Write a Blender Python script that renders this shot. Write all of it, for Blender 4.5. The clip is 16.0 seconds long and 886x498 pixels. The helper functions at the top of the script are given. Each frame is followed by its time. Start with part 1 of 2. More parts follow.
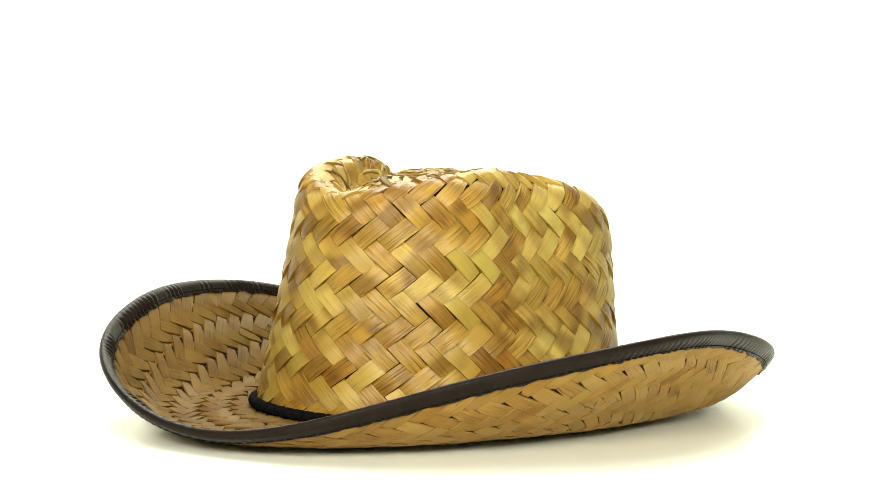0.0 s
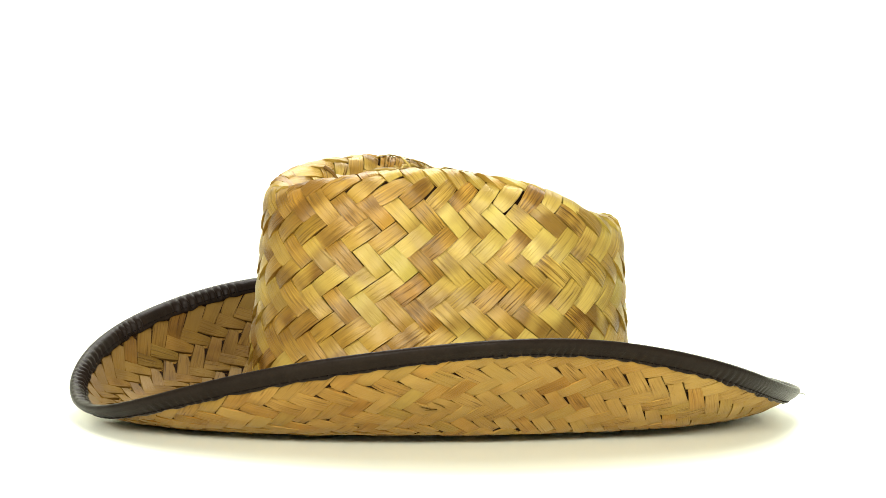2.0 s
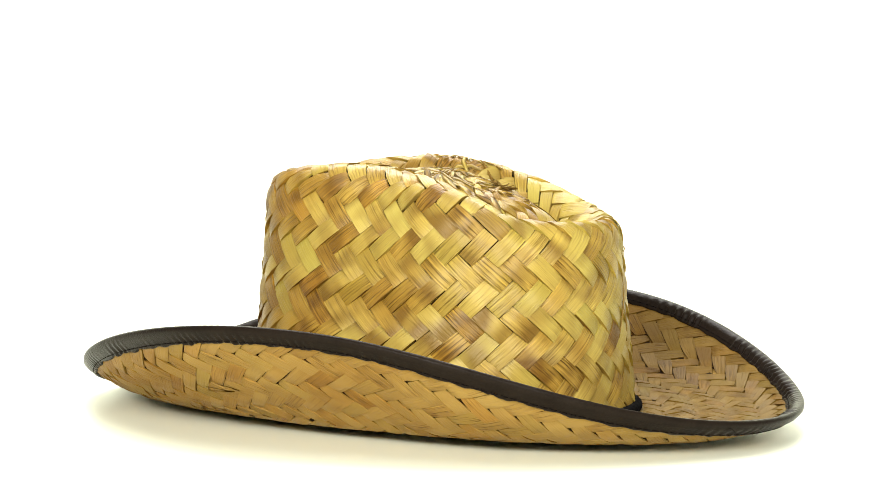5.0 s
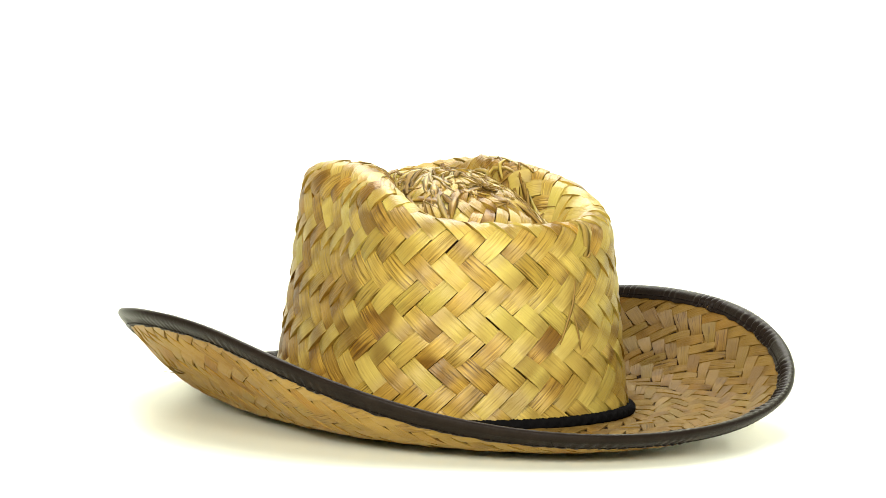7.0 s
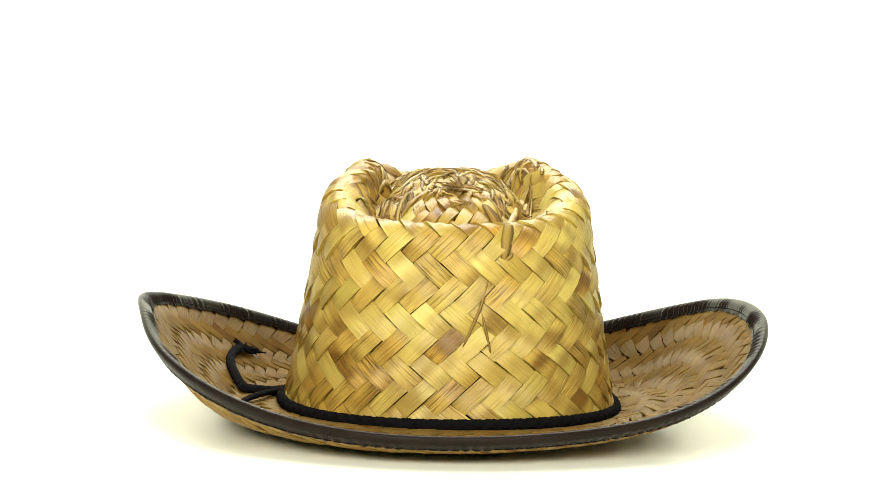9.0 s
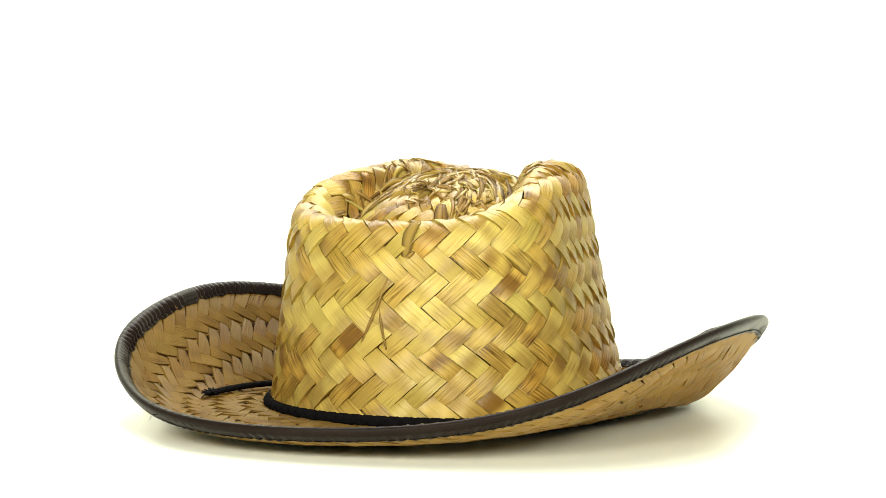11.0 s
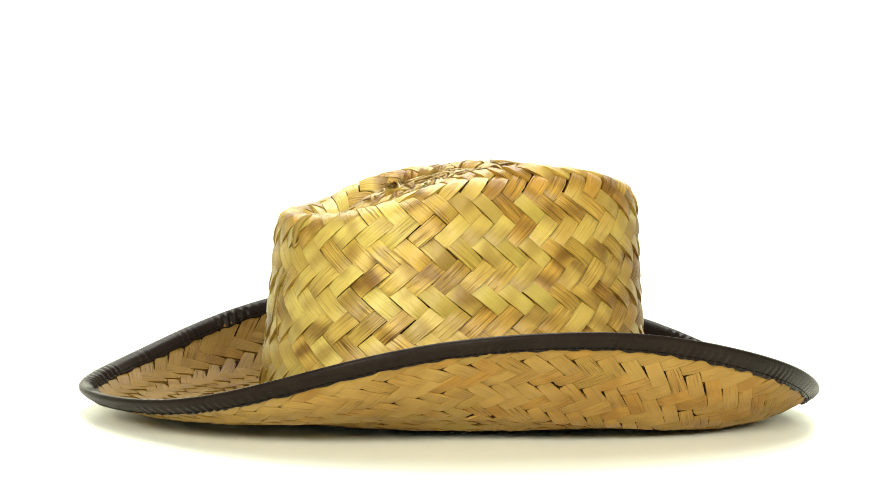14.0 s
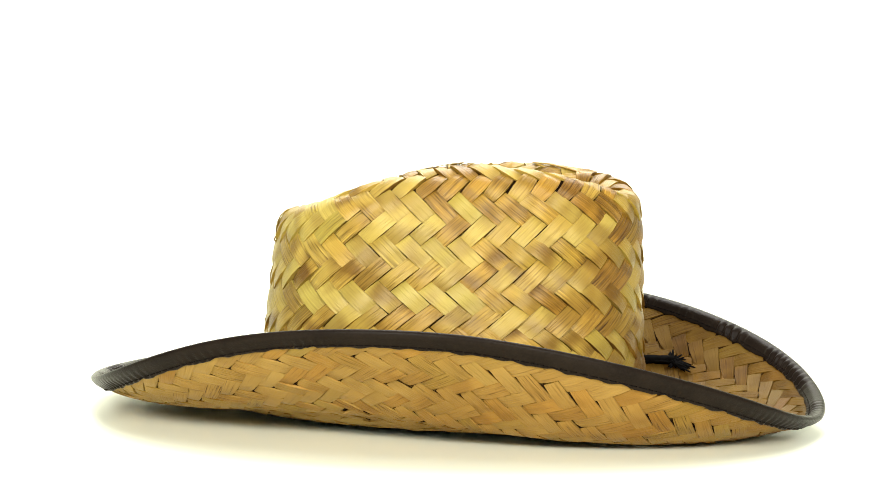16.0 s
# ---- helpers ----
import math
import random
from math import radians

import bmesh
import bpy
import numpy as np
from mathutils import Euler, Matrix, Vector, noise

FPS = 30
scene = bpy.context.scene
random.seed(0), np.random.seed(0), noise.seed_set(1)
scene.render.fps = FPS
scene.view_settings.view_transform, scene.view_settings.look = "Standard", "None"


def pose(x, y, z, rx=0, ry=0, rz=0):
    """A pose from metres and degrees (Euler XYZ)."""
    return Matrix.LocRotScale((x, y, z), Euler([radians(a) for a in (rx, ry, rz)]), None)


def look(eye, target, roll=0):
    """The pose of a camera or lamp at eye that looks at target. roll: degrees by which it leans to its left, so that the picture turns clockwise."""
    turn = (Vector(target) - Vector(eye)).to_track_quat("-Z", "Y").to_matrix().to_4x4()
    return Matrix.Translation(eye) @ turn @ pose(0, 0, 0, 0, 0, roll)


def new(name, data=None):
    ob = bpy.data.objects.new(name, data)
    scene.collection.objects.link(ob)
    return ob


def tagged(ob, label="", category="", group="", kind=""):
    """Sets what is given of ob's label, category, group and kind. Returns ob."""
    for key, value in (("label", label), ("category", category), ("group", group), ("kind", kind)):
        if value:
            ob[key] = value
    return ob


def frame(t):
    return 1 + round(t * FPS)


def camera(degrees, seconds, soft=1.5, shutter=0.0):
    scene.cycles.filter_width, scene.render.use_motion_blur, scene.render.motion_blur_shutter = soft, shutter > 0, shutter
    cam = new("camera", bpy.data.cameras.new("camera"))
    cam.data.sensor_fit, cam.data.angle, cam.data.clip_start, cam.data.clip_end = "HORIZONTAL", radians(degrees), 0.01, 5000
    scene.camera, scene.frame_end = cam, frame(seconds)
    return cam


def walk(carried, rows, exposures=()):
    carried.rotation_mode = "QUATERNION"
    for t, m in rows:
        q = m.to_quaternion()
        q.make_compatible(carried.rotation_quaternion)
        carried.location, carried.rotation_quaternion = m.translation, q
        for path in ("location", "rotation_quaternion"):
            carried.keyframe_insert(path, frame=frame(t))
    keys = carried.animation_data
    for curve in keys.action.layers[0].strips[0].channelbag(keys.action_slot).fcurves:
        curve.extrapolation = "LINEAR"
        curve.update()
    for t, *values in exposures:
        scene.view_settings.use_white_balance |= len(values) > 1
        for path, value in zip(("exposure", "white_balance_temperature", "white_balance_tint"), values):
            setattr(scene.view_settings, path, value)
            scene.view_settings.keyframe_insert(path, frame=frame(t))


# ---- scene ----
cam = camera(18.07, 16.0, soft=0.75)

# ---- camera: on a stand, before the turntable ----
stand = pose(0.0, -1.577, 0.2134, 90 - 4.325, 0, 0.131) @ pose(0, 0, 0, 0, 0, 1.31)
walk(cam, [(0.0, stand), (16.0, stand)])

# ---- light: a white photo tent with softboxes ----
world = bpy.data.worlds.new("studio")
scene.world = world
world.use_nodes = True
wb = world.node_tree.nodes["Background"]
wb.inputs["Color"].default_value = (1.0, 1.0, 0.985, 1)
wb.inputs["Strength"].default_value = 0.26
scene.view_settings.exposure = 0.18


def softbox(name, eye, target, size, watts):
    lamp = bpy.data.lights.new(name, "AREA")
    lamp.shape, lamp.size, lamp.energy = "SQUARE", size, watts
    lamp.color = (1.0, 0.985, 0.95)
    new(name, lamp).matrix_world = look(eye, target)


softbox("softbox_top", (0.0, -0.1, 1.5), (0, 0.05, 0), 0.7, 6)
softbox("softbox_front_left", (-0.6, -1.75, 0.85), (0, 0, 0.06), 0.55, 31)
softbox("softbox_front_right", (0.6, -1.75, 0.85), (0, 0, 0.06), 0.55, 25)
softbox("softbox_back", (0.0, 1.45, 2.1), (0, 1.2, 0.0), 1.6, 85)


# ---- materials ----
def material(name):
    m = bpy.data.materials.new(name)
    m.use_nodes = True
    nt = m.node_tree
    return m, nt, nt.nodes["Principled BSDF"]


def node(nt, kind, **values):
    n = nt.nodes.new(kind)
    for k, v in values.items():
        n.inputs[k].default_value = v
    return n


def math_node(nt, op, a, b):
    n = nt.nodes.new("ShaderNodeMath")
    n.operation = op
    for i, v in enumerate((a, b)):
        if isinstance(v, (int, float)):
            n.inputs[i].default_value = v
        else:
            nt.links.new(v, n.inputs[i])
    return n.outputs[0]


def ramp(nt, fac, stops):
    n = nt.nodes.new("ShaderNodeValToRGB")
    els = n.color_ramp.elements
    while len(els) < len(stops):
        els.new(0.5)
    for e, (p, c) in zip(els, stops):
        e.position, e.color = p, (*c, 1)
    nt.links.new(fac, n.inputs["Fac"])
    return n.outputs["Color"]


def mix(nt, fac, a, b, blend="MIX"):
    n = nt.nodes.new("ShaderNodeMix")
    n.data_type, n.blend_type = "RGBA", blend
    for sock, v in ((n.inputs[0], fac), (n.inputs[6], a), (n.inputs[7], b)):
        if isinstance(v, (int, float)):
            sock.default_value = v
        elif isinstance(v, tuple):
            sock.default_value = (*v, 1)
        else:
            nt.links.new(v, sock)
    return n.outputs[2]


def straw_material(name, pale, mid, brown, stain, rough, gloss, grain=1.0):
    """Dried palm leaf: long fibres, tone that differs from strip to strip, brown stains along the leaf."""
    m, nt, bsdf = material(name)
    uv = nt.nodes.new("ShaderNodeUVMap")
    uv.uv_map = "leaf"
    info, geo = nt.nodes.new("ShaderNodeObjectInfo"), nt.nodes.new("ShaderNodeNewGeometry")
    pick = math_node(nt, "FRACT", math_node(nt, "ADD", info.outputs["Random"], geo.outputs["Random Per Island"]), 0)
    pick2 = math_node(nt, "FRACT", math_node(nt, "MULTIPLY", pick, 17.31), 0)

    def leaf_noise(along, across, scale, detail):
        mp = node(nt, "ShaderNodeMapping", Scale=(along, across, 1))
        nt.links.new(uv.outputs[0], mp.inputs["Vector"])
        n = node(nt, "ShaderNodeTexNoise", Scale=scale, Detail=detail, Roughness=0.6)
        nt.links.new(mp.outputs[0], n.inputs["Vector"])
        return n.outputs["Fac"]

    fibre = leaf_noise(0.03, 1.0, 11.0, 3.0)
    split = leaf_noise(0.04, 1.0, 9.0, 2.0)
    cloud = leaf_noise(0.75, 0.3, 0.85, 1.0)
    tc = nt.nodes.new("ShaderNodeTexCoord")
    region = node(nt, "ShaderNodeTexNoise", Scale=22.0, Detail=2.0)
    nt.links.new(tc.outputs["Object"], region.inputs["Vector"])
    xyz = nt.nodes.new("ShaderNodeSeparateXYZ")
    nt.links.new(tc.outputs["Object"], xyz.inputs[0])
    age = math_node(nt, "ADD", math_node(nt, "MULTIPLY", region.outputs["Fac"], 1.5), math_node(nt, "MULTIPLY", xyz.outputs["X"], -2.3))
    tone = math_node(nt, "ADD", math_node(nt, "MULTIPLY", pick, 0.2 + 0.28 * grain), math_node(nt, "MULTIPLY", math_node(nt, "SUBTRACT", age, 0.38), 0.6))
    base = ramp(nt, tone, [(0.1, pale), (0.42, tuple(0.5 * (a + b) for a, b in zip(pale, mid))), (0.66, mid), (0.95, brown)])
    warm = ramp(nt, pick2, [(0.0, (0.8, 0.86, 0.68)), (0.2, (1, 1, 1)), (0.7, (1, 1, 1)), (1.0, (1.0, 0.84, 0.6))])
    base = mix(nt, 0.75, base, warm, "MULTIPLY")
    wash = ramp(nt, cloud, [(0.42, (0, 0, 0)), (0.62, (1, 1, 1))])
    wash_amount = math_node(nt, "MULTIPLY", wash, math_node(nt, "ADD", math_node(nt, "MULTIPLY", pick2, 0.75 * grain), 0.2 * grain))
    col = mix(nt, wash_amount, base, stain)
    # dark stops are fibre lines; the brightest stop paints sheen along the fibres
    lines = ramp(nt, fibre, [(0.35, (0.36, 0.28, 0.18)), (0.48, (1, 1, 1)), (0.59, (1.1, 1.1, 1.1)), (0.67, (1.6, 1.6, 1.45))])
    col = mix(nt, math_node(nt, "ADD", math_node(nt, "MULTIPLY", math_node(nt, "POWER", pick, 1.6), 0.95 * grain), 0.14 * grain), col, lines, "MULTIPLY")
    slit = ramp(nt, split, [(0.34, (0.25, 0.16, 0.08)), (0.4, (1, 1, 1))])
    col = mix(nt, math_node(nt, "MULTIPLY", math_node(nt, "POWER", pick, 1.5), 0.9), col, slit, "MULTIPLY")
    nt.links.new(col, bsdf.inputs["Base Color"])
    bump = node(nt, "ShaderNodeBump", Strength=0.8, Distance=0.0005)
    nt.links.new(math_node(nt, "ADD", fibre, math_node(nt, "MULTIPLY", slit, 0.5)), bump.inputs["Height"])
    nt.links.new(bump.outputs[0], bsdf.inputs["Normal"])
    bsdf.inputs["Roughness"].default_value = rough
    bsdf.inputs["Specular IOR Level"].default_value = gloss
    bsdf.inputs["Specular Tint"].default_value = (1.0, 0.91, 0.64, 1)
    bsdf.inputs["Anisotropic"].default_value = 0.75
    bsdf.inputs["Anisotropic Rotation"].default_value = 0.25
    tan = nt.nodes.new("ShaderNodeTangent")
    tan.direction_type, tan.uv_map = "UV_MAP", "leaf"
    nt.links.new(tan.outputs[0], bsdf.inputs["Tangent"])
    return m


STRAW_CROWN = straw_material("straw_crown", (0.465, 0.36, 0.08), (0.335, 0.197, 0.03), (0.212, 0.1, 0.0125), (0.13, 0.058, 0.007), 0.36, 0.45)
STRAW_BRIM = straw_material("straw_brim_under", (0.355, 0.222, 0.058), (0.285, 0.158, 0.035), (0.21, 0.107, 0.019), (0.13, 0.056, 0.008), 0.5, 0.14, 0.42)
# upper face: browner leaf, further darkened for the shade inside the brim
STRAW_BRIM_UP_SHADED = straw_material("straw_brim_upper_shaded", (0.17, 0.102, 0.022), (0.136, 0.075, 0.014), (0.1, 0.051, 0.009), (0.058, 0.029, 0.006), 0.55, 0.08, 0.6)
OLD_LEAF = straw_material("old_leaf", (0.3, 0.19, 0.05), (0.23, 0.135, 0.03), (0.15, 0.08, 0.018), (0.1, 0.05, 0.01), 0.6, 0.1)


def plain_material(name, colour, rough, scale, amount, bump_m, spec=0.5):
    m, nt, bsdf = material(name)
    tc = nt.nodes.new("ShaderNodeTexCoord")
    n1 = node(nt, "ShaderNodeTexNoise", Scale=scale, Detail=5.0)
    n2 = node(nt, "ShaderNodeTexNoise", Scale=scale * 0.08, Detail=2.0)
    for n in (n1, n2):
        nt.links.new(tc.outputs["Object"], n.inputs["Vector"])
    f = math_node(nt, "MULTIPLY", math_node(nt, "ADD", n1.outputs["Fac"], n2.outputs["Fac"]), 0.5)
    lo, hi = (tuple(c * k for c in colour) for k in (1 - amount, 1 + amount))
    nt.links.new(ramp(nt, f, [(0.3, lo), (0.7, hi)]), bsdf.inputs["Base Color"])
    b = node(nt, "ShaderNodeBump", Strength=0.6, Distance=bump_m)
    nt.links.new(n1.outputs["Fac"], b.inputs["Height"])
    nt.links.new(b.outputs[0], bsdf.inputs["Normal"])
    bsdf.inputs["Roughness"].default_value = rough
    bsdf.inputs["Specular IOR Level"].default_value = spec
    return m


LEATHERETTE = plain_material("brown_leatherette", (0.013, 0.009, 0.0062), 0.28, 900, 0.3, 0.0003, 0.045)
CORD = plain_material("black_cord", (0.0045, 0.0042, 0.004), 0.95, 2500, 0.5, 0.0005, 0.04)
THREAD = plain_material("dark_thread", (0.007, 0.005, 0.004), 0.9, 3000, 0.4, 0.0002, 0.05)
# sheet under the strips, painted near-black as the shade deep in the gaps
GAP_SHADE = plain_material("weave_gap_shade", (0.012, 0.006, 0.0026), 0.95, 500, 0.4, 0.0004, 0.02)
PAPER = plain_material("white_sweep", (0.93, 0.955, 0.77), 0.32, 40, 0.012, 0.0001, 0.5)


# ---- helpers for meshes ----
def link_mesh(name, verts, faces, mat, parent=None, uvs=None, smooth=True, label=""):
    me = bpy.data.meshes.new(name)
    me.from_pydata([tuple(v) for v in verts], [], [tuple(f) for f in faces])
    if uvs is not None:
        layer = me.uv_layers.new(name="leaf")
        idx = np.empty(len(me.loops), dtype=np.int32)
        me.loops.foreach_get("vertex_index", idx)
        layer.data.foreach_set("uv", np.asarray(uvs, dtype=np.float32)[idx].ravel())
    me.materials.append(mat)
    if smooth:
        me.shade_smooth()
    ob = new(name, me)
    if parent is not None:
        ob.parent = parent
    if label:
        ob["label"] = label
    return ob


def grid_faces(nu, nv, wrap_u=False, wrap_v=False):
    out = []
    for i in range(nu if wrap_u else nu - 1):
        for j in range(nv if wrap_v else nv - 1):
            a, b = i * nv, (i + 1) % nu * nv
            out.append((a + j, b + j, b + (j + 1) % nv, a + (j + 1) % nv))
    return out


# ---- the sweep: floor and wall of one white sheet ----
def build_sweep():
    prof = [(-4.0, 0.0), (-2.0, 0.0), (-0.6, 0.0), (0.6, 0.0), (1.6, 0.0)]
    prof += [(1.6 + 0.8 * math.sin(a), 0.8 - 0.8 * math.cos(a)) for a in np.linspace(0.1, math.pi / 2, 14)]
    prof += [(2.4, 1.6), (2.4, 3.0)]
    xs = np.linspace(-3.5, 3.5, 9)
    verts = [(x, y, z) for x in xs for y, z in prof]
    ob = link_mesh("ground", verts, grid_faces(len(xs), len(prof)), PAPER)
    tagged(ob, "white smooth seamless sheet curved up under and behind the hat", "backdrop", kind="structure")


# ---- the hat's shape; angle 0 is its front, metres above the table ----
EDGE_R = [0.19202, -0.00232, 0.001, 0.01653, 0.00247, -0.00215, 0.00033, 0.00056, -0.0017, -0.00025, -0.00064, 0.00064, 0.00031, 0.00105, -0.00068, -0.0001, -0.00026]
EDGE_Z = [0.04368, -0.0048, 0.00123, -0.02416, -0.00118, 0.00414, -0.00014, -0.00131, -0.00029, 0.00214, 0.00023, -0.00026, 0.0001, 0.00039, 0.00037, -0.00028, -5e-05]
BRIM_LOW = [0.01106, 0.00139, 0.00281, -0.00369, 0.00118, -0.00024, -0.00106]
BRIM_CURL = [2.13932, 0.44133, 0.00978, 1.14494, 0.12728]
CROWN_R = [0.09297, -0.00135, 0.00147, 0.01268, 0.00063, -0.00356, -0.00073, -0.00074, 3e-05]
CROWN_SLOPE = [-0.14281, 0.02406, -0.01193, 0.06892, 0.01263, -0.0401, -0.02417, 0.0062, 4e-05]
CREST = [(-170, 0.134), (-162, 0.138), (-150, 0.142), (-134, 0.1455), (-115, 0.146), (-96, 0.1435), (-82, 0.1415), (-70, 0.1395), (-57, 0.1335), (-46, 0.1258),
         (-38, 0.1205), (-25, 0.1187), (0, 0.118), (25, 0.1187), (42, 0.1235), (53, 0.129), (63, 0.134), (75, 0.140), (90, 0.1445), (112, 0.148), (130, 0.1487),
         (146, 0.146), (158, 0.1425), (170, 0.1365), (180, 0.133)]
BASE_Z, DROP = 0.0095, 0.0045
PHI = np.radians(np.arange(0, 360, 1.0))


def series(c, phi):
    out = np.full_like(phi, c[0])
    for k in range(1, len(c) // 2 + 1):
        out = out + c[2 * k - 1] * np.cos(k * phi) + c[2 * k] * np.sin(k * phi)
    return out


def crest_height(phi):
    a, h = (np.array(q) for q in zip(*CREST))
    ring = np.interp(np.arange(360.0), np.concatenate([a[a >= 0], a[a < 0] + 360, [360]]), np.concatenate([h[a >= 0], h[a < 0], h[a == 0]]))
    soft = np.hanning(15) / np.hanning(15).sum()
    ring = np.convolve(np.concatenate([ring[-7:], ring, ring[:7]]), soft, "valid")
    return np.interp(np.degrees(phi) % 360, np.arange(361), np.append(ring, ring[0]))


def crown_radius(phi, z):
    return series(CROWN_R, phi) + series(CROWN_SLOPE, phi) * (z - 0.0742)


def crown_table(step=0.001, count=330):
    """Radius and height along the meridian at each angle, from the base over the crest and the groove to the middle."""
    top = crest_height(PHI)
    rt = crown_radius(PHI, top)
    side = np.abs(np.sin(PHI))
    pts = []
    for f in np.linspace(0, 1, 9):
        z = BASE_Z + (top - 0.012 - BASE_Z) * f
        pts.append((crown_radius(PHI, z), z))
    groove = top - 0.011 - 0.010 * side
    dome, fore = 0.1425, np.clip(np.cos(PHI), 0, 1)
    ring = 0.56 + 0.18 * np.cos(PHI) ** 2
    pts += [(rt - 0.0003 - 0.001 * side, top - 0.004 - 0.002 * side), (rt - 0.0025 - 0.005 * side, top - 0.0006 - 0.0006 * side), (rt - 0.006 - 0.009 * side, top + 0.0003), (rt - 0.010 - 0.011 * side, top - 0.002),
            (0.5 * (rt - 0.02) + 0.5 * rt * ring, 0.5 * top + 0.5 * groove), (rt * ring, groove), (rt * ring * 0.8, dome + (groove - dome) * (0.5 + 0.12 * fore)),
            (rt * ring * 0.55, dome + (groove - dome) * (0.15 + 0.2 * fore)), (rt * ring * 0.28, dome + (groove - dome) * (0.03 + 0.13 * fore)), (rt * 0.0 + 0.0005, dome + 0 * rt)]
    p = np.array(pts).transpose(2, 0, 1)
    for _ in range(3):
        q = np.empty((p.shape[0], 2 * p.shape[1], 2))
        q[:, 0], q[:, -1] = p[:, 0], p[:, -1]
        q[:, 1:-1:2] = 0.75 * p[:, :-1] + 0.25 * p[:, 1:]
        q[:, 2:-1:2] = 0.25 * p[:, :-1] + 0.75 * p[:, 1:]
        p = q
    seg = np.concatenate([np.zeros((len(p), 1)), np.cumsum(np.hypot(*np.diff(p, axis=1).transpose(2, 0, 1)), axis=1)], axis=1)
    ell = np.arange(count) * step
    tab = np.array([[np.interp(ell, s, q[:, 0]), np.interp(ell, s, q[:, 1])] for s, q in zip(seg, p)])
    return tab.transpose(0, 2, 1), seg[:, -1]


def brim_table(count=101):
    r0, r1, z1 = crown_radius(PHI, np.full_like(PHI, BASE_Z)), series(EDGE_R, PHI), series(EDGE_Z, PHI)
    u = np.linspace(0, 1, count)[None]
    low = (0.3823 + 0.0441 * np.cos(2 * PHI) - 0.0513 * np.sin(2 * PHI))[:, None]
    curl = np.maximum(series(BRIM_CURL, PHI), 1.1)[:, None]
    ease = 0.5 - 0.5 * np.cos(np.pi * np.clip(u / low, 0, 1))
    rise = np.clip((u - low) / (1 - low), 0, 1) ** curl
    bottom = series(BRIM_LOW, PHI)[:, None]
    z = BASE_Z + (bottom - BASE_Z) * ease + (z1[:, None] - bottom) * rise
    r = r0[:, None] + (r1 - r0)[:, None] * u
    return np.stack([r, z], -1)


CROWN, CROWN_LEN = crown_table()
BRIM = brim_table()


def lookup(tab, phi, v):
    """Radius and height at angles phi and table positions v (in rows of the table)."""
    a = np.degrees(phi) % 360
    i = np.floor(a).astype(int) % 360
    f = (a - np.floor(a))[..., None]
    v = np.clip(v, 0, tab.shape[1] - 1.001)
    j = np.floor(v).astype(int)
    g = (v - j)[..., None]
    k = (i + 1) % 360
    return (tab[i, j] * (1 - f) + tab[k, j] * f) * (1 - g) + (tab[i, j + 1] * (1 - f) + tab[k, j + 1] * f) * g


def place(tab, phi, v):
    rz = lookup(tab, phi, v)
    return np.stack([rz[..., 0] * np.cos(phi), rz[..., 0] * np.sin(phi), rz[..., 1] - DROP], -1)


def surface(tab, phi, v, lift=0.0):
    """Points on the surface, lifted along its outer normal."""
    p = place(tab, phi, v)
    du = place(tab, phi + 0.012, v) - place(tab, phi - 0.012, v)
    dv = place(tab, phi, v + 0.6) - place(tab, phi, v - 0.6)
    n = np.cross(du, dv) * (-1 if tab is BRIM else 1)
    n /= np.linalg.norm(n, axis=-1, keepdims=True) + 1e-12
    return p + n * (lift[..., None] if isinstance(lift, np.ndarray) else lift)


def edge_row(phi, back):
    """The brim's row position at a distance back from its edge."""
    step = np.linalg.norm(place(BRIM, phi, np.full_like(phi, 98.9)) - place(BRIM, phi, np.full_like(phi, 93.9)), axis=-1) / 5
    return 100.0 - back / step


# ---- weave: strips leaning to and fro, row by row ----
NL, NW = 6, 3
rng = np.random.default_rng(7)


def strip_faces():
    out = [(i * NW + j, (i + 1) * NW + j, (i + 1) * NW + j + 1, i * NW + j + 1) for i in range(NL - 1) for j in range(NW - 1)]
    ring = [i * NW for i in range(NL)] + [(NL - 1) * NW + j for j in range(1, NW)]
    ring += [i * NW + NW - 1 for i in range(NL - 2, -1, -1)] + [j for j in range(NW - 2, 0, -1)]
    n, m = NL * NW, len(ring)
    for k in range(m):
        k2 = (k + 1) % m
        out.append((n + k2, n + k, n + m + k, n + m + k2))
    return out, ring


STRIP_FACES, STRIP_RING = strip_faces()


ALONG = np.array([-1, -0.82, -0.35, 0.35, 0.82, 1.0])


def ring_angle(tab, v):
    """Angle as a function of the way round the ring at row position v, so that strips keep their width."""
    phi = np.radians(np.arange(-360, 721, 1.0))
    p = place(tab, phi, np.full_like(phi, float(v)))
    way = np.concatenate([[0], np.cumsum(np.linalg.norm(np.diff(p[:, :2], axis=0), axis=1))])
    way = (way - way[360]) / (way[720] - way[360])
    return lambda x: np.interp(x, way, phi)


CROWN_ANGLE, BRIM_ANGLE = ring_angle(CROWN, 75), ring_angle(BRIM, 85)


def crown_row(row, phi):
    return 89.5 + 6.0 * np.cos(phi - 2.18) + (row - 5) * (13.1 + 0.5 * np.cos(phi) - 0.6 * np.sin(phi))


def brim_row(row, phi):
    return 90.0 - 9.6 * (9 - row) + 0 * phi


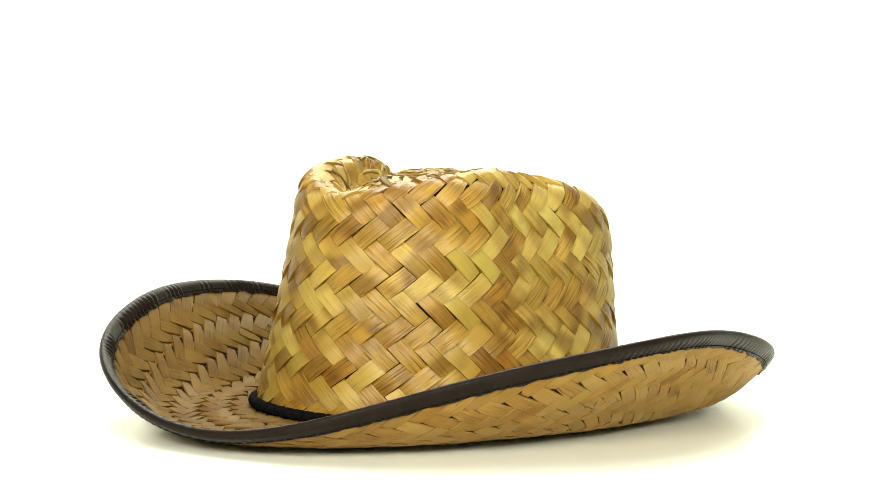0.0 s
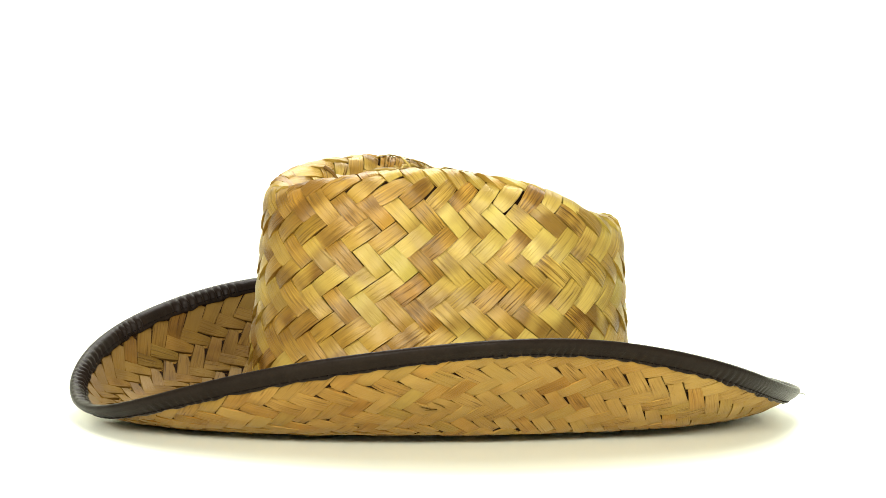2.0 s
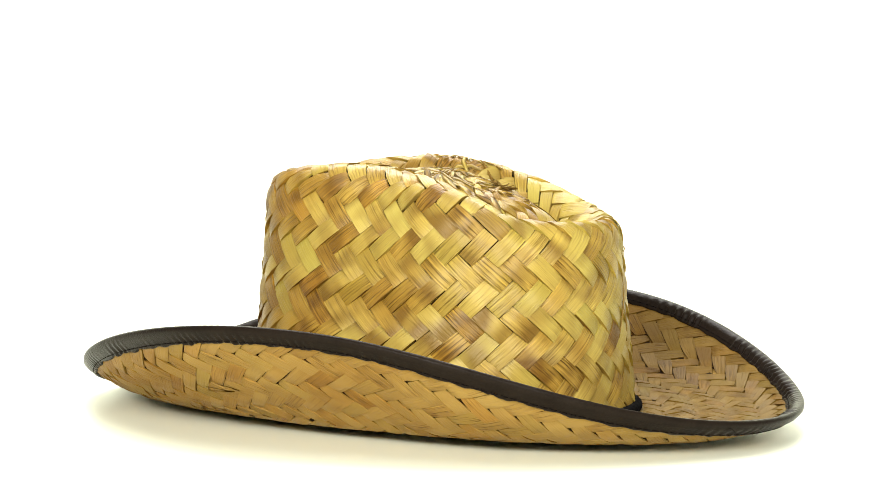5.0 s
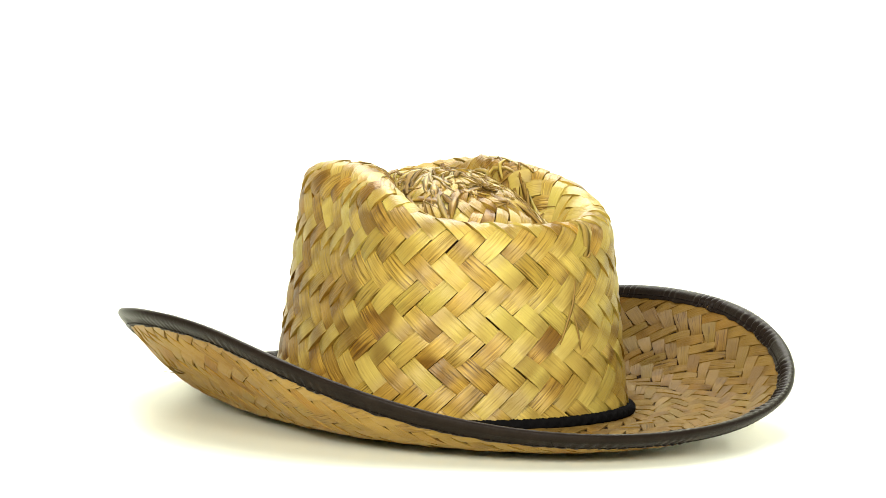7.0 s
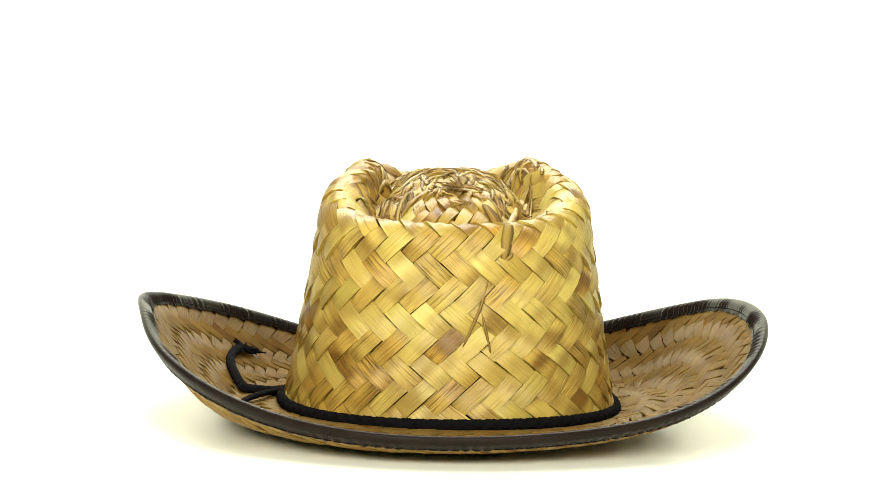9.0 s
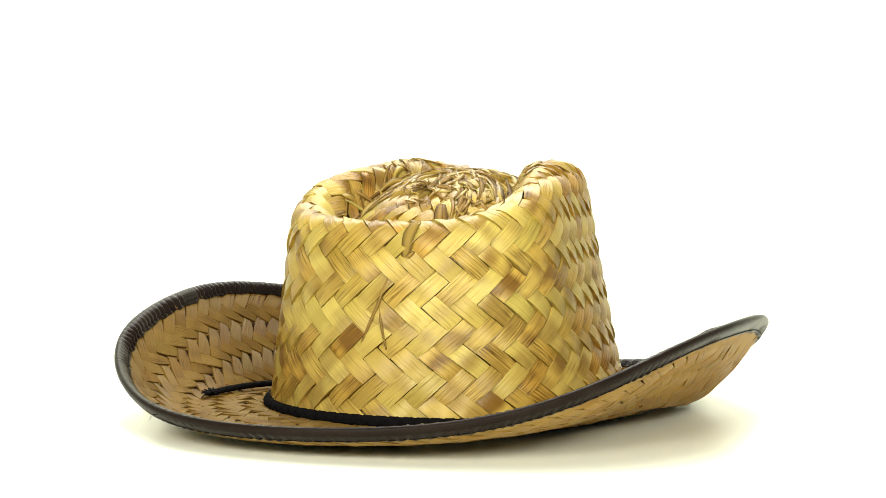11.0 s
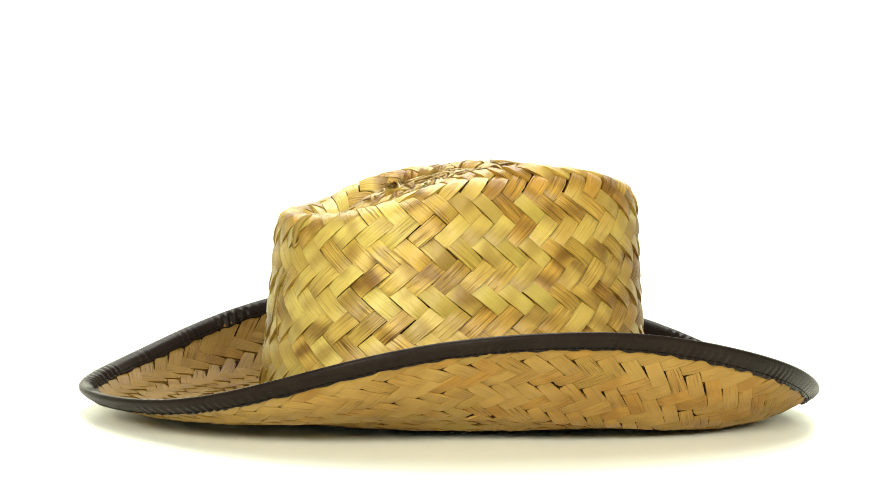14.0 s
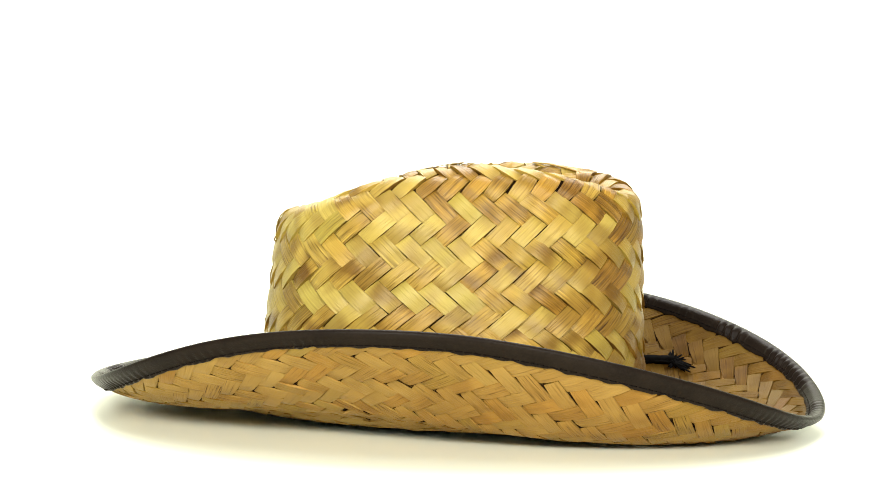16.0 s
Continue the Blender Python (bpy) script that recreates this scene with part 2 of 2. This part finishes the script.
def strip(tab, angle, level, row, x0, lean, pitch, side, bulge, loose=1.0, fill=0.468, taper=0.0, gape=0, tilt=0.0):
    """One visible float of a leaf strip, x0 of the way round, leaning +1 or -1; side -1 lays it on the under face; gape names the end that stands open."""
    t = ALONG[:, None] + np.zeros((1, NW))
    w = np.linspace(-1, 1, NW)[None] + np.zeros((NL, 1))
    turn = rng.normal(0, 0.018) * loose
    wide = fill * rng.uniform(0.965, 1.03)
    long_ = 1.02 * rng.uniform(0.96, 1.05)
    edge = w * (wide + 0.012 * rng.normal() * t * loose) * (1.0 - taper * np.abs(t) ** 3) + 0.012 * rng.normal() * loose
    tuck = 0.9
    if gape:
        out = np.clip(gape * t, 0, 1)
        pinch = rng.uniform(0.12, 0.36) if side > 0 else rng.uniform(0.03, 0.16)
        edge = edge * (1.0 + 0.05 * np.clip(-gape * t, 0, 1)) - np.where(w * lean * gape > 0, 1.0, 0.1) * w * pinch * out
        tuck = 0.9 * out + 0.3 * (1 - out)
    a, b = t * long_ - edge * turn, edge + t * turn
    x, y = 0.5 * (a - b) * lean, 0.5 * (a + b)
    lift = 0.0005 + 0.00012 * rng.normal() + bulge * (1.0 - tuck * np.abs(t) ** 2.3 - 0.16 * w * w + rng.uniform(-0.2, 0.2) * t + 0.14 * rng.normal() * w * loose)
    lift = lift + tilt * (0.6 - w)
    phi = angle(x0 + x * pitch)
    v = level(row + y, phi)
    top = surface(tab, phi, v, side * lift).reshape(-1, 3)
    low = surface(tab, phi, v, side * np.minimum(lift - 0.0008, -0.0004)).reshape(-1, 3)[STRIP_RING]
    off = rng.uniform(0, 40, 2)
    uv = np.stack([t, w * 0.5], -1).reshape(-1, 2) + off
    return np.concatenate([top, top[STRIP_RING], low]), np.concatenate([uv, uv[STRIP_RING], uv[STRIP_RING]])


def weave_row(tab, angle, level, row, count, side, bulge, phase=0.0, loose=1.0, least=-9, fill=0.468, taper=0.0, gape=0, tilt=0.0):
    lean = 1 if row % 2 == 0 else -1
    lean *= side
    for k in range(count):
        x0 = (k + 0.25 * lean + 0.592 + phase) / count
        if level(row, angle(np.array([x0])))[0] > least:
            yield strip(tab, angle, level, row, x0, lean, 1 / count, side, bulge, loose, fill, taper, gape, tilt)


def lay(parent, mat, singles, joined, side):
    faces = STRIP_FACES if side > 0 else [f[::-1] for f in STRIP_FACES]
    for verts, uv in singles:
        link_mesh("straw_strip", verts, faces, mat, parent, uv)
    if joined:
        n = len(joined[0][0])
        ob = link_mesh("straw_weave", np.concatenate([p[0] for p in joined]), [tuple(i + k * n for i in f) for k in range(len(joined)) for f in faces],
                       mat, parent, np.concatenate([p[1] for p in joined]))
        tagged(ob, kind="stuff")


def sheet(name, tab, v0, v1, nv, lift, parent, mat, label=""):
    """A closed sheet just under the strips, 0.8 mm thick."""
    phi = np.repeat(np.linspace(0, 2 * math.pi, 180, endpoint=False)[:, None], 2 * nv, 1)
    v = np.repeat(np.concatenate([np.linspace(v0, v1, nv), np.linspace(v1, v0, nv)])[None], 180, 0)
    up = np.concatenate([np.full(nv, lift), np.full(nv, lift - 0.0006)])[None] + np.zeros((180, 1))
    pts = surface(tab, phi, v, up).reshape(-1, 3)
    return link_mesh(name, pts, grid_faces(180, 2 * nv, True, True), mat, parent, label=label)


def tube(path, radius, sides=6, closed=False):
    path = np.asarray(path)
    n = len(path)
    tan = np.roll(path, -1, 0) - np.roll(path, 1, 0)
    if not closed:
        tan[0], tan[-1] = path[1] - path[0], path[-1] - path[-2]
    tan /= np.linalg.norm(tan, axis=1)[:, None] + 1e-12
    ref = np.where(np.abs(tan[:, 2:3]) > 0.9, np.array([[1.0, 0, 0]]), np.array([[0, 0, 1.0]]))
    s = np.cross(tan, ref)
    s /= np.linalg.norm(s, axis=1)[:, None]
    u = np.cross(s, tan)
    ang = np.linspace(0, 2 * math.pi, sides, endpoint=False)
    rad = np.broadcast_to(np.asarray(radius, dtype=float), (n,))
    pts = path[:, None] + rad[:, None, None] * (np.cos(ang)[None, :, None] * s[:, None] + np.sin(ang)[None, :, None] * u[:, None])
    faces = grid_faces(n, sides, closed, True)
    if not closed:
        faces += [tuple(range(sides)), tuple(range((n - 1) * sides, n * sides))[::-1]]
    return pts.reshape(-1, 3), faces


def join(bits):
    verts, faces, n = [], [], 0
    for v, f in bits:
        verts.append(v)
        faces += [tuple(i + n for i in q) for q in f]
        n += len(v)
    return np.concatenate(verts), faces


def braid(path, radius, closed, step=0.0075, sides=16):
    """A braided cord: two sets of strands that cross."""
    path = np.asarray(path)
    seg = np.linalg.norm(np.diff(path, axis=0), axis=1)
    ell = np.concatenate([[0], np.cumsum(seg)])
    total = ell[-1] + (np.linalg.norm(path[0] - path[-1]) if closed else 0)
    turn = 2 * math.pi * round(total / step) * ell / total
    pts, faces = tube(path, 1.0, sides, closed)
    ang = np.linspace(0, 2 * math.pi, sides, endpoint=False)[None]
    knit = np.maximum(np.cos(3 * ang + turn[:, None]), np.cos(3 * ang - turn[:, None] + 0.5))
    rad = radius * (0.94 + 0.13 * knit + 0.05 * np.sin(9 * ang + 4 * turn[:, None]))
    ray = pts.reshape(len(path), sides, 3) - path[:, None]
    return (path[:, None] + ray * rad[..., None]).reshape(-1, 3), faces


def build_hat():
    hat = tagged(new("straw_hat"), "golden woven straw cowboy hat, dark edge binding, on white sheet", "hat")

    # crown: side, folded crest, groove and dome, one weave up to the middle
    crown = sheet("crown", CROWN, 0, 325, 110, -0.0005, hat, GAP_SHADE, "golden herringbone-woven straw crown")
    single, rest = [], []
    for row in range(-2, 17):
        n = 40 if row < 13 else 30 if row < 15 else 20
        got = list(weave_row(CROWN, CROWN_ANGLE, crown_row, row, n, 1, 0.0012 if row < 8 else 0.0015, loose=1.0 if row < 8 else 2.2, fill=0.486, tilt=0.0005 if row < 8 else 0.0002, taper=0.0 if row < 8 else 0.16))
        (single if 0 <= row <= 6 else rest).extend(got)
    lay(crown, STRAW_CROWN, single, rest, 1)

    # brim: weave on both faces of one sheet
    brim = sheet("brim", BRIM, 0, 73.8, 30, 0.0003, hat, GAP_SHADE, "upturned brown-gold woven straw brim")
    sheet("brim_band", BRIM, 77.4, 83.9, 6, 0.0003, brim, GAP_SHADE)
    sheet("brim_rim", BRIM, 86.9, 100, 8, 0.0003, brim, GAP_SHADE)
    single, rest, single_low, rest_low = [], [], [], []
    for row in range(0, 10):
        n = 80 if row > 3 else 60 if row > 1 else 44
        shift = 0.3 * ((row > 1) + (row > 3))
        gape = 1 if row % 2 else -1
        up = list(weave_row(BRIM, BRIM_ANGLE, brim_row, row, n, 1, 0.0008, shift, 1.5, fill=0.472 if row > 7 else 0.488, gape=gape if row < 9 else 0))
        low = list(weave_row(BRIM, BRIM_ANGLE, brim_row, row, n, -1, 0.0009, shift, 1.2, fill=0.478 if 7 <= row <= 8 else 0.494, gape=-gape))
        (single if 6 <= row <= 8 else rest).extend(up)
        (single_low if 6 <= row <= 8 else rest_low).extend(low)
    lay(brim, STRAW_BRIM_UP_SHADED, single, rest, 1)
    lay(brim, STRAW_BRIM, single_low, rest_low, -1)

    # binding folded round the edge
    phi = np.linspace(0, 2 * math.pi, 1800, endpoint=False)
    wave = 0.35 * np.sin(phi * 61) + 0.25 * np.sin(phi * 103 + 1) + 0.2 * np.sin(phi * 37 + 2)
    pucker = np.sin(phi * 215 + 3.5 * np.sin(phi * 7) + 2.0 * np.sin(phi * 17 + 1)) * np.clip(0.45 + 0.5 * np.sin(phi * 13 + 2 * np.sin(phi * 5)) + 0.3 * np.sin(phi * 31), 0, 1.2)
    # distance from the edge, lift, waviness of the hem, pucker
    sec = [(0.0095, 0.0013, 0.8, 0.0001), (0.0090, 0.0020, 0.8, 0.0003), (0.0072, 0.0017, 0.3, 0.0010), (0.0050, 0.0028, 0.1, 0.0012), (0.0025, 0.0028, 0, 0.0007), (0.0, 0.0019, 0, 0.0001),
           (-0.0012, 0.0006, 0, 0), (-0.0012, -0.0008, 0, 0), (0.0, -0.0021, 0, 0), (0.003, -0.0026, 0, 0.0001), (0.0076, -0.0022, 0.2, 0.0003), (0.0090, -0.0025, 0.8, 0.0004), (0.0098, -0.0022, 1.0, 0.0002), (0.0102, -0.0012, 1.0, 0)]
    rows3 = []
    for back, lift, wv, pk in sec:
        v = edge_row(phi, back)
        base = surface(BRIM, phi, np.minimum(v, 99.0) + wave * wv, lift + pk * pucker)
        out = place(BRIM, phi, np.full_like(phi, 99.0)) - place(BRIM, phi, np.full_like(phi, 98.0))
        rows3.append(base + out * np.maximum(v - 99.0, 0.0)[:, None])
    pts = np.array(rows3).transpose(1, 0, 2).reshape(-1, 3)
    binding = link_mesh("edge_binding", pts, grid_faces(1800, len(sec), True, False), LEATHERETTE, hat, label="dark brown leatherette binding folded round the edge")
    bits = []
    for side, back, lift in ((1, 0.0072, 0.0021), (-1, 0.0078, -0.0024)):
        for k in range(230):
            a = np.linspace(k, k + 0.8, 4) / 230 * 2 * math.pi
            bits.append(tube(surface(BRIM, a, edge_row(a, back), np.array([-0.2, 1, 1, -0.2]) * 0.00015 * side + lift), 0.00024, 4))
    v, f = join(bits)
    link_mesh("stitching", v, f, THREAD, binding, label="dark thread stitching")

    # cord round the foot of the crown, with a loose end on the brim
    phi = np.linspace(0, 2 * math.pi, 1400, endpoint=False)
    v, f = braid(surface(CROWN, phi, np.full_like(phi, 3.2) + 0.6 * np.sin(phi * 3), 0.0024), 0.0031, True)
    cord = link_mesh("hat_cord", v, f, CORD, hat, label="black twisted cord round the crown's foot")
    for angles, outs, rise, thick, fray in (([252, 258, 262, 263, 261, 257, 250.5, 242, 235.5, 230], [1, 7, 16, 26, 32, 38, 46, 57, 65.5, 71], 0.001, 0.0026, 120),
                                            ([254, 262, 270, 277, 286, 295, 301.5], [3, 9, 14, 19, 28, 37, 45.5], 0.0015, 0.0017, 60)):
        k = np.linspace(0, 1, len(angles))
        t = np.linspace(0, 1, 90)
        a, w = np.radians(np.interp(t, k, angles)), np.interp(t, k, outs)
        for _ in range(44):
            a[1:-1], w[1:-1] = (a[:-2] + 2 * a[1:-1] + a[2:]) / 4, (w[:-2] + 2 * w[1:-1] + w[2:]) / 4
        path = surface(BRIM, a, w, 0.003 + rise * np.sin(t * math.pi))
        bits = [braid(path, thick, False)]
        tip = thick / 0.0023
        for _ in range(fray):
            reach = rng.uniform(0.3, 1.0)
            da, dw = rng.normal(0, 2.3) + 1.4 * reach * np.sign(angles[-1] - angles[-2]), rng.normal(0, 2.4) + 1.6 * reach
            fa = np.radians(angles[-1] + da * np.array([0.1, 0.5, 1.0]))
            fl = np.array([0.003, 0.0035 + 0.0012 * rng.random(), 0.0022 + 0.003 * rng.random()])
            bits.append(tube(surface(BRIM, fa, outs[-1] - 2.0 + dw * np.array([0.1, 0.5, 1.0]), fl), [0.0009 * tip, 0.0008 * tip, 0.0004], 4))
        v, f = join(bits)
        link_mesh("cord_end", v, f, CORD, cord, label="loose frayed black cord end")

    # torn slivers of leaf standing off the crown
    def sliver(tab, mat, parent, angles, ways, width, lift):
        t = np.linspace(0, 1, 9)
        k = np.linspace(0, 1, len(angles))
        a, w = np.radians(np.interp(t, k, angles)), np.interp(t, k, ways)
        mid = surface(tab, a, w, lift + 0.0012 * np.sin(t * math.pi))
        tan = np.gradient(mid, axis=0)
        out = surface(tab, a, w, 0.01) - surface(tab, a, w, 0.0)
        sidew = np.cross(tan, out)
        sidew /= np.linalg.norm(sidew, axis=1)[:, None] + 1e-9
        half = (width * 0.5 * (0.35 + 0.65 * np.sin(0.3 + t * 2.5)))[:, None] * sidew
        up = out / (np.linalg.norm(out, axis=1)[:, None] + 1e-9) * 0.00035
        pts = np.stack([mid - half, mid + up, mid + half, mid - up], 1).reshape(-1, 3)
        uv = np.repeat(np.stack([t, 0 * t], -1), 4, 0) + rng.uniform(0, 30, 2) + np.tile([[0, 0], [0, 0.1], [0, 0.2], [0, 0.1]], (9, 1))
        faces = grid_faces(9, 4, False, True) + [(0, 1, 2, 3), (35, 34, 33, 32)]
        link_mesh("torn_sliver", pts, faces, mat, parent, uv, label="dry brown torn leaf sliver")

    sliver(CROWN, OLD_LEAF, crown, [11.3, 9, 4], [80, 66, 45], 0.0017, 0.0012)
    sliver(CROWN, OLD_LEAF, crown, [9.2, 10.5, 12.2], [65, 54, 42], 0.0015, 0.0012)
    sliver(CROWN, OLD_LEAF, crown, [20, 17.5, 16.5], [114, 103, 91], 0.0065, 0.0012)
    sliver(CROWN, OLD_LEAF, crown, [17, 19.5], [91, 95], 0.002, 0.0012)
    for _ in range(60):
        a0, w0 = rng.uniform(0, 360), rng.uniform(145, 193)
        sliver(CROWN, OLD_LEAF if rng.random() < 0.5 else STRAW_CROWN, crown, [a0, a0 + rng.normal(0, 8), a0 + rng.normal(0, 16)], [w0, w0 + rng.normal(0, 6), w0 + rng.normal(0, 10)], rng.uniform(0.001, 0.003), 0.001)

    sliver(CROWN, OLD_LEAF, crown, [27, 25, 24], [139, 153, 169], 0.008, 0.0016)

    # frayed fibres swept round the knot on the dome
    def top_way(x, y):
        """The crown table's position over a point inside the crest."""
        i = int(math.degrees(math.atan2(y, x))) % 360
        start = int(CROWN[i, :150, 1].argmax())
        inner = CROWN[i, start:int(CROWN_LEN[i] / 0.001), 0]
        return start + float(np.interp(-math.hypot(x, y), -inner, np.arange(len(inner))))

    def frayed(name, mat, strands):
        bits, uvs = [], []
        for path, width, lift in strands:
            path = np.asarray(path)
            a = np.arctan2(path[:, 1], path[:, 0])
            w = np.array([top_way(x, y) for x, y in path])
            k = np.linspace(0, 1, len(path))
            mid = surface(CROWN, a, w, lift)
            sidew = np.cross(np.gradient(mid, axis=0), surface(CROWN, a, w, 0.01) - surface(CROWN, a, w, 0.0))
            sidew /= np.linalg.norm(sidew, axis=1)[:, None] + 1e-9
            half = 0.5 * width * np.sin(0.25 + 2.6 * k)[:, None] * sidew
            tip = np.array([0, 0, 0.0002])
            bits.append((np.stack([mid - half, mid + tip, mid + half, mid - tip], 1).reshape(-1, 3), grid_faces(len(path), 4, False, True) + [(0, 1, 2, 3), tuple(4 * len(path) - 1 - i for i in range(4))]))
            uvs.append(np.repeat(np.stack([k * 3, 0 * k], -1), 4, 0) + rng.uniform(0, 30, 2) + np.tile([[0, 0], [0, 0.3], [0, 0.6], [0, 0.3]], (len(path), 1)))
        v, f = join(bits)
        tagged(link_mesh(name, v, f, mat, crown, np.concatenate(uvs)), kind="stuff")

    knot = np.array([0.030, 0.002])
    for mat, count in ((OLD_LEAF, 80), (STRAW_CROWN, 90)):
        strands = []
        for _ in range(count):
            a0 = rng.uniform(75, 285)
            rad0 = rng.uniform(0.012, 0.058)
            span, drift = rng.uniform(8, 48) * rng.choice((-1, 1)), rng.normal(0, 0.01)
            t = np.linspace(0, 1, 8)
            ang, rad = np.radians(a0 + span * (t - 0.5)), rad0 + drift * t
            path = np.stack([knot[0] + 1.25 * rad * np.cos(ang), knot[1] + 0.95 * rad * np.sin(ang)], -1)
            if max(abs(path[:, 1])) < 0.052 and path[:, 0].min() > -0.08:
                strands.append((path, rng.uniform(0.001, 0.0055), 0.0014 + rng.uniform(0, 0.0006) + rng.uniform(0, 0.0007) * np.sin(t * math.pi)))
        frayed("frayed_straw", mat, strands)
    strands = []
    for _ in range(46):
        ang, reach = rng.uniform(0, 2 * math.pi), rng.uniform(0.003, 0.009)
        t = np.linspace(0.1, 1, 5)
        path = np.stack([knot[0] + reach * t * np.cos(ang + 0.7 * t), knot[1] + reach * t * np.sin(ang + 0.7 * t)], -1)
        strands.append((path, rng.uniform(0.0006, 0.0016), 0.0018 + rng.uniform(0.0005, 0.004) * t))
    frayed("fibre_knot", OLD_LEAF, strands)

    # stray ends of thread and fibre
    p = surface(BRIM, np.radians(np.array([343.0])), np.array([99.0]), -0.002)[0]
    o, q = np.array([math.cos(radians(343)), math.sin(radians(343)), 0]), np.array([-math.sin(radians(343)), math.cos(radians(343)), 0])
    v, f = tube([p, p + 0.003 * o - 0.001 * q, p + 0.0055 * o - 0.0005 * q - (0, 0, 0.0025)], [0.0002, 0.00018, 0.0001], 4)
    link_mesh("loose_thread", v, f, THREAD, binding)
    bits = []
    for turn, reach in ((246.0, 0.006), (247.0, 0.009), (248.5, 0.005)):
        a = np.radians(np.array([turn, turn - 1.0, turn - 2.5]))
        bits.append(tube(surface(BRIM, a, np.array([60.0, 64.0, 70.0]), np.array([-0.0015, -0.5 * reach, -reach])), [0.00022, 0.0002, 0.0001], 4))
    v, f = join(bits)
    tagged(link_mesh("stray_hair", v, f, OLD_LEAF, brim), kind="stuff")


build_sweep()
build_hat()


def motions():
    hat = bpy.data.objects["straw_hat"]
    rows = []
    for k in range(33):
        t = 0.5 * k
        turn = -73.52 - 15.696 * (t - 8) + 0.01542 * (t - 8) ** 2
        rows.append((t, pose(0, 0, 0, 0, 0, turn)))
    walk(hat, rows)


motions()
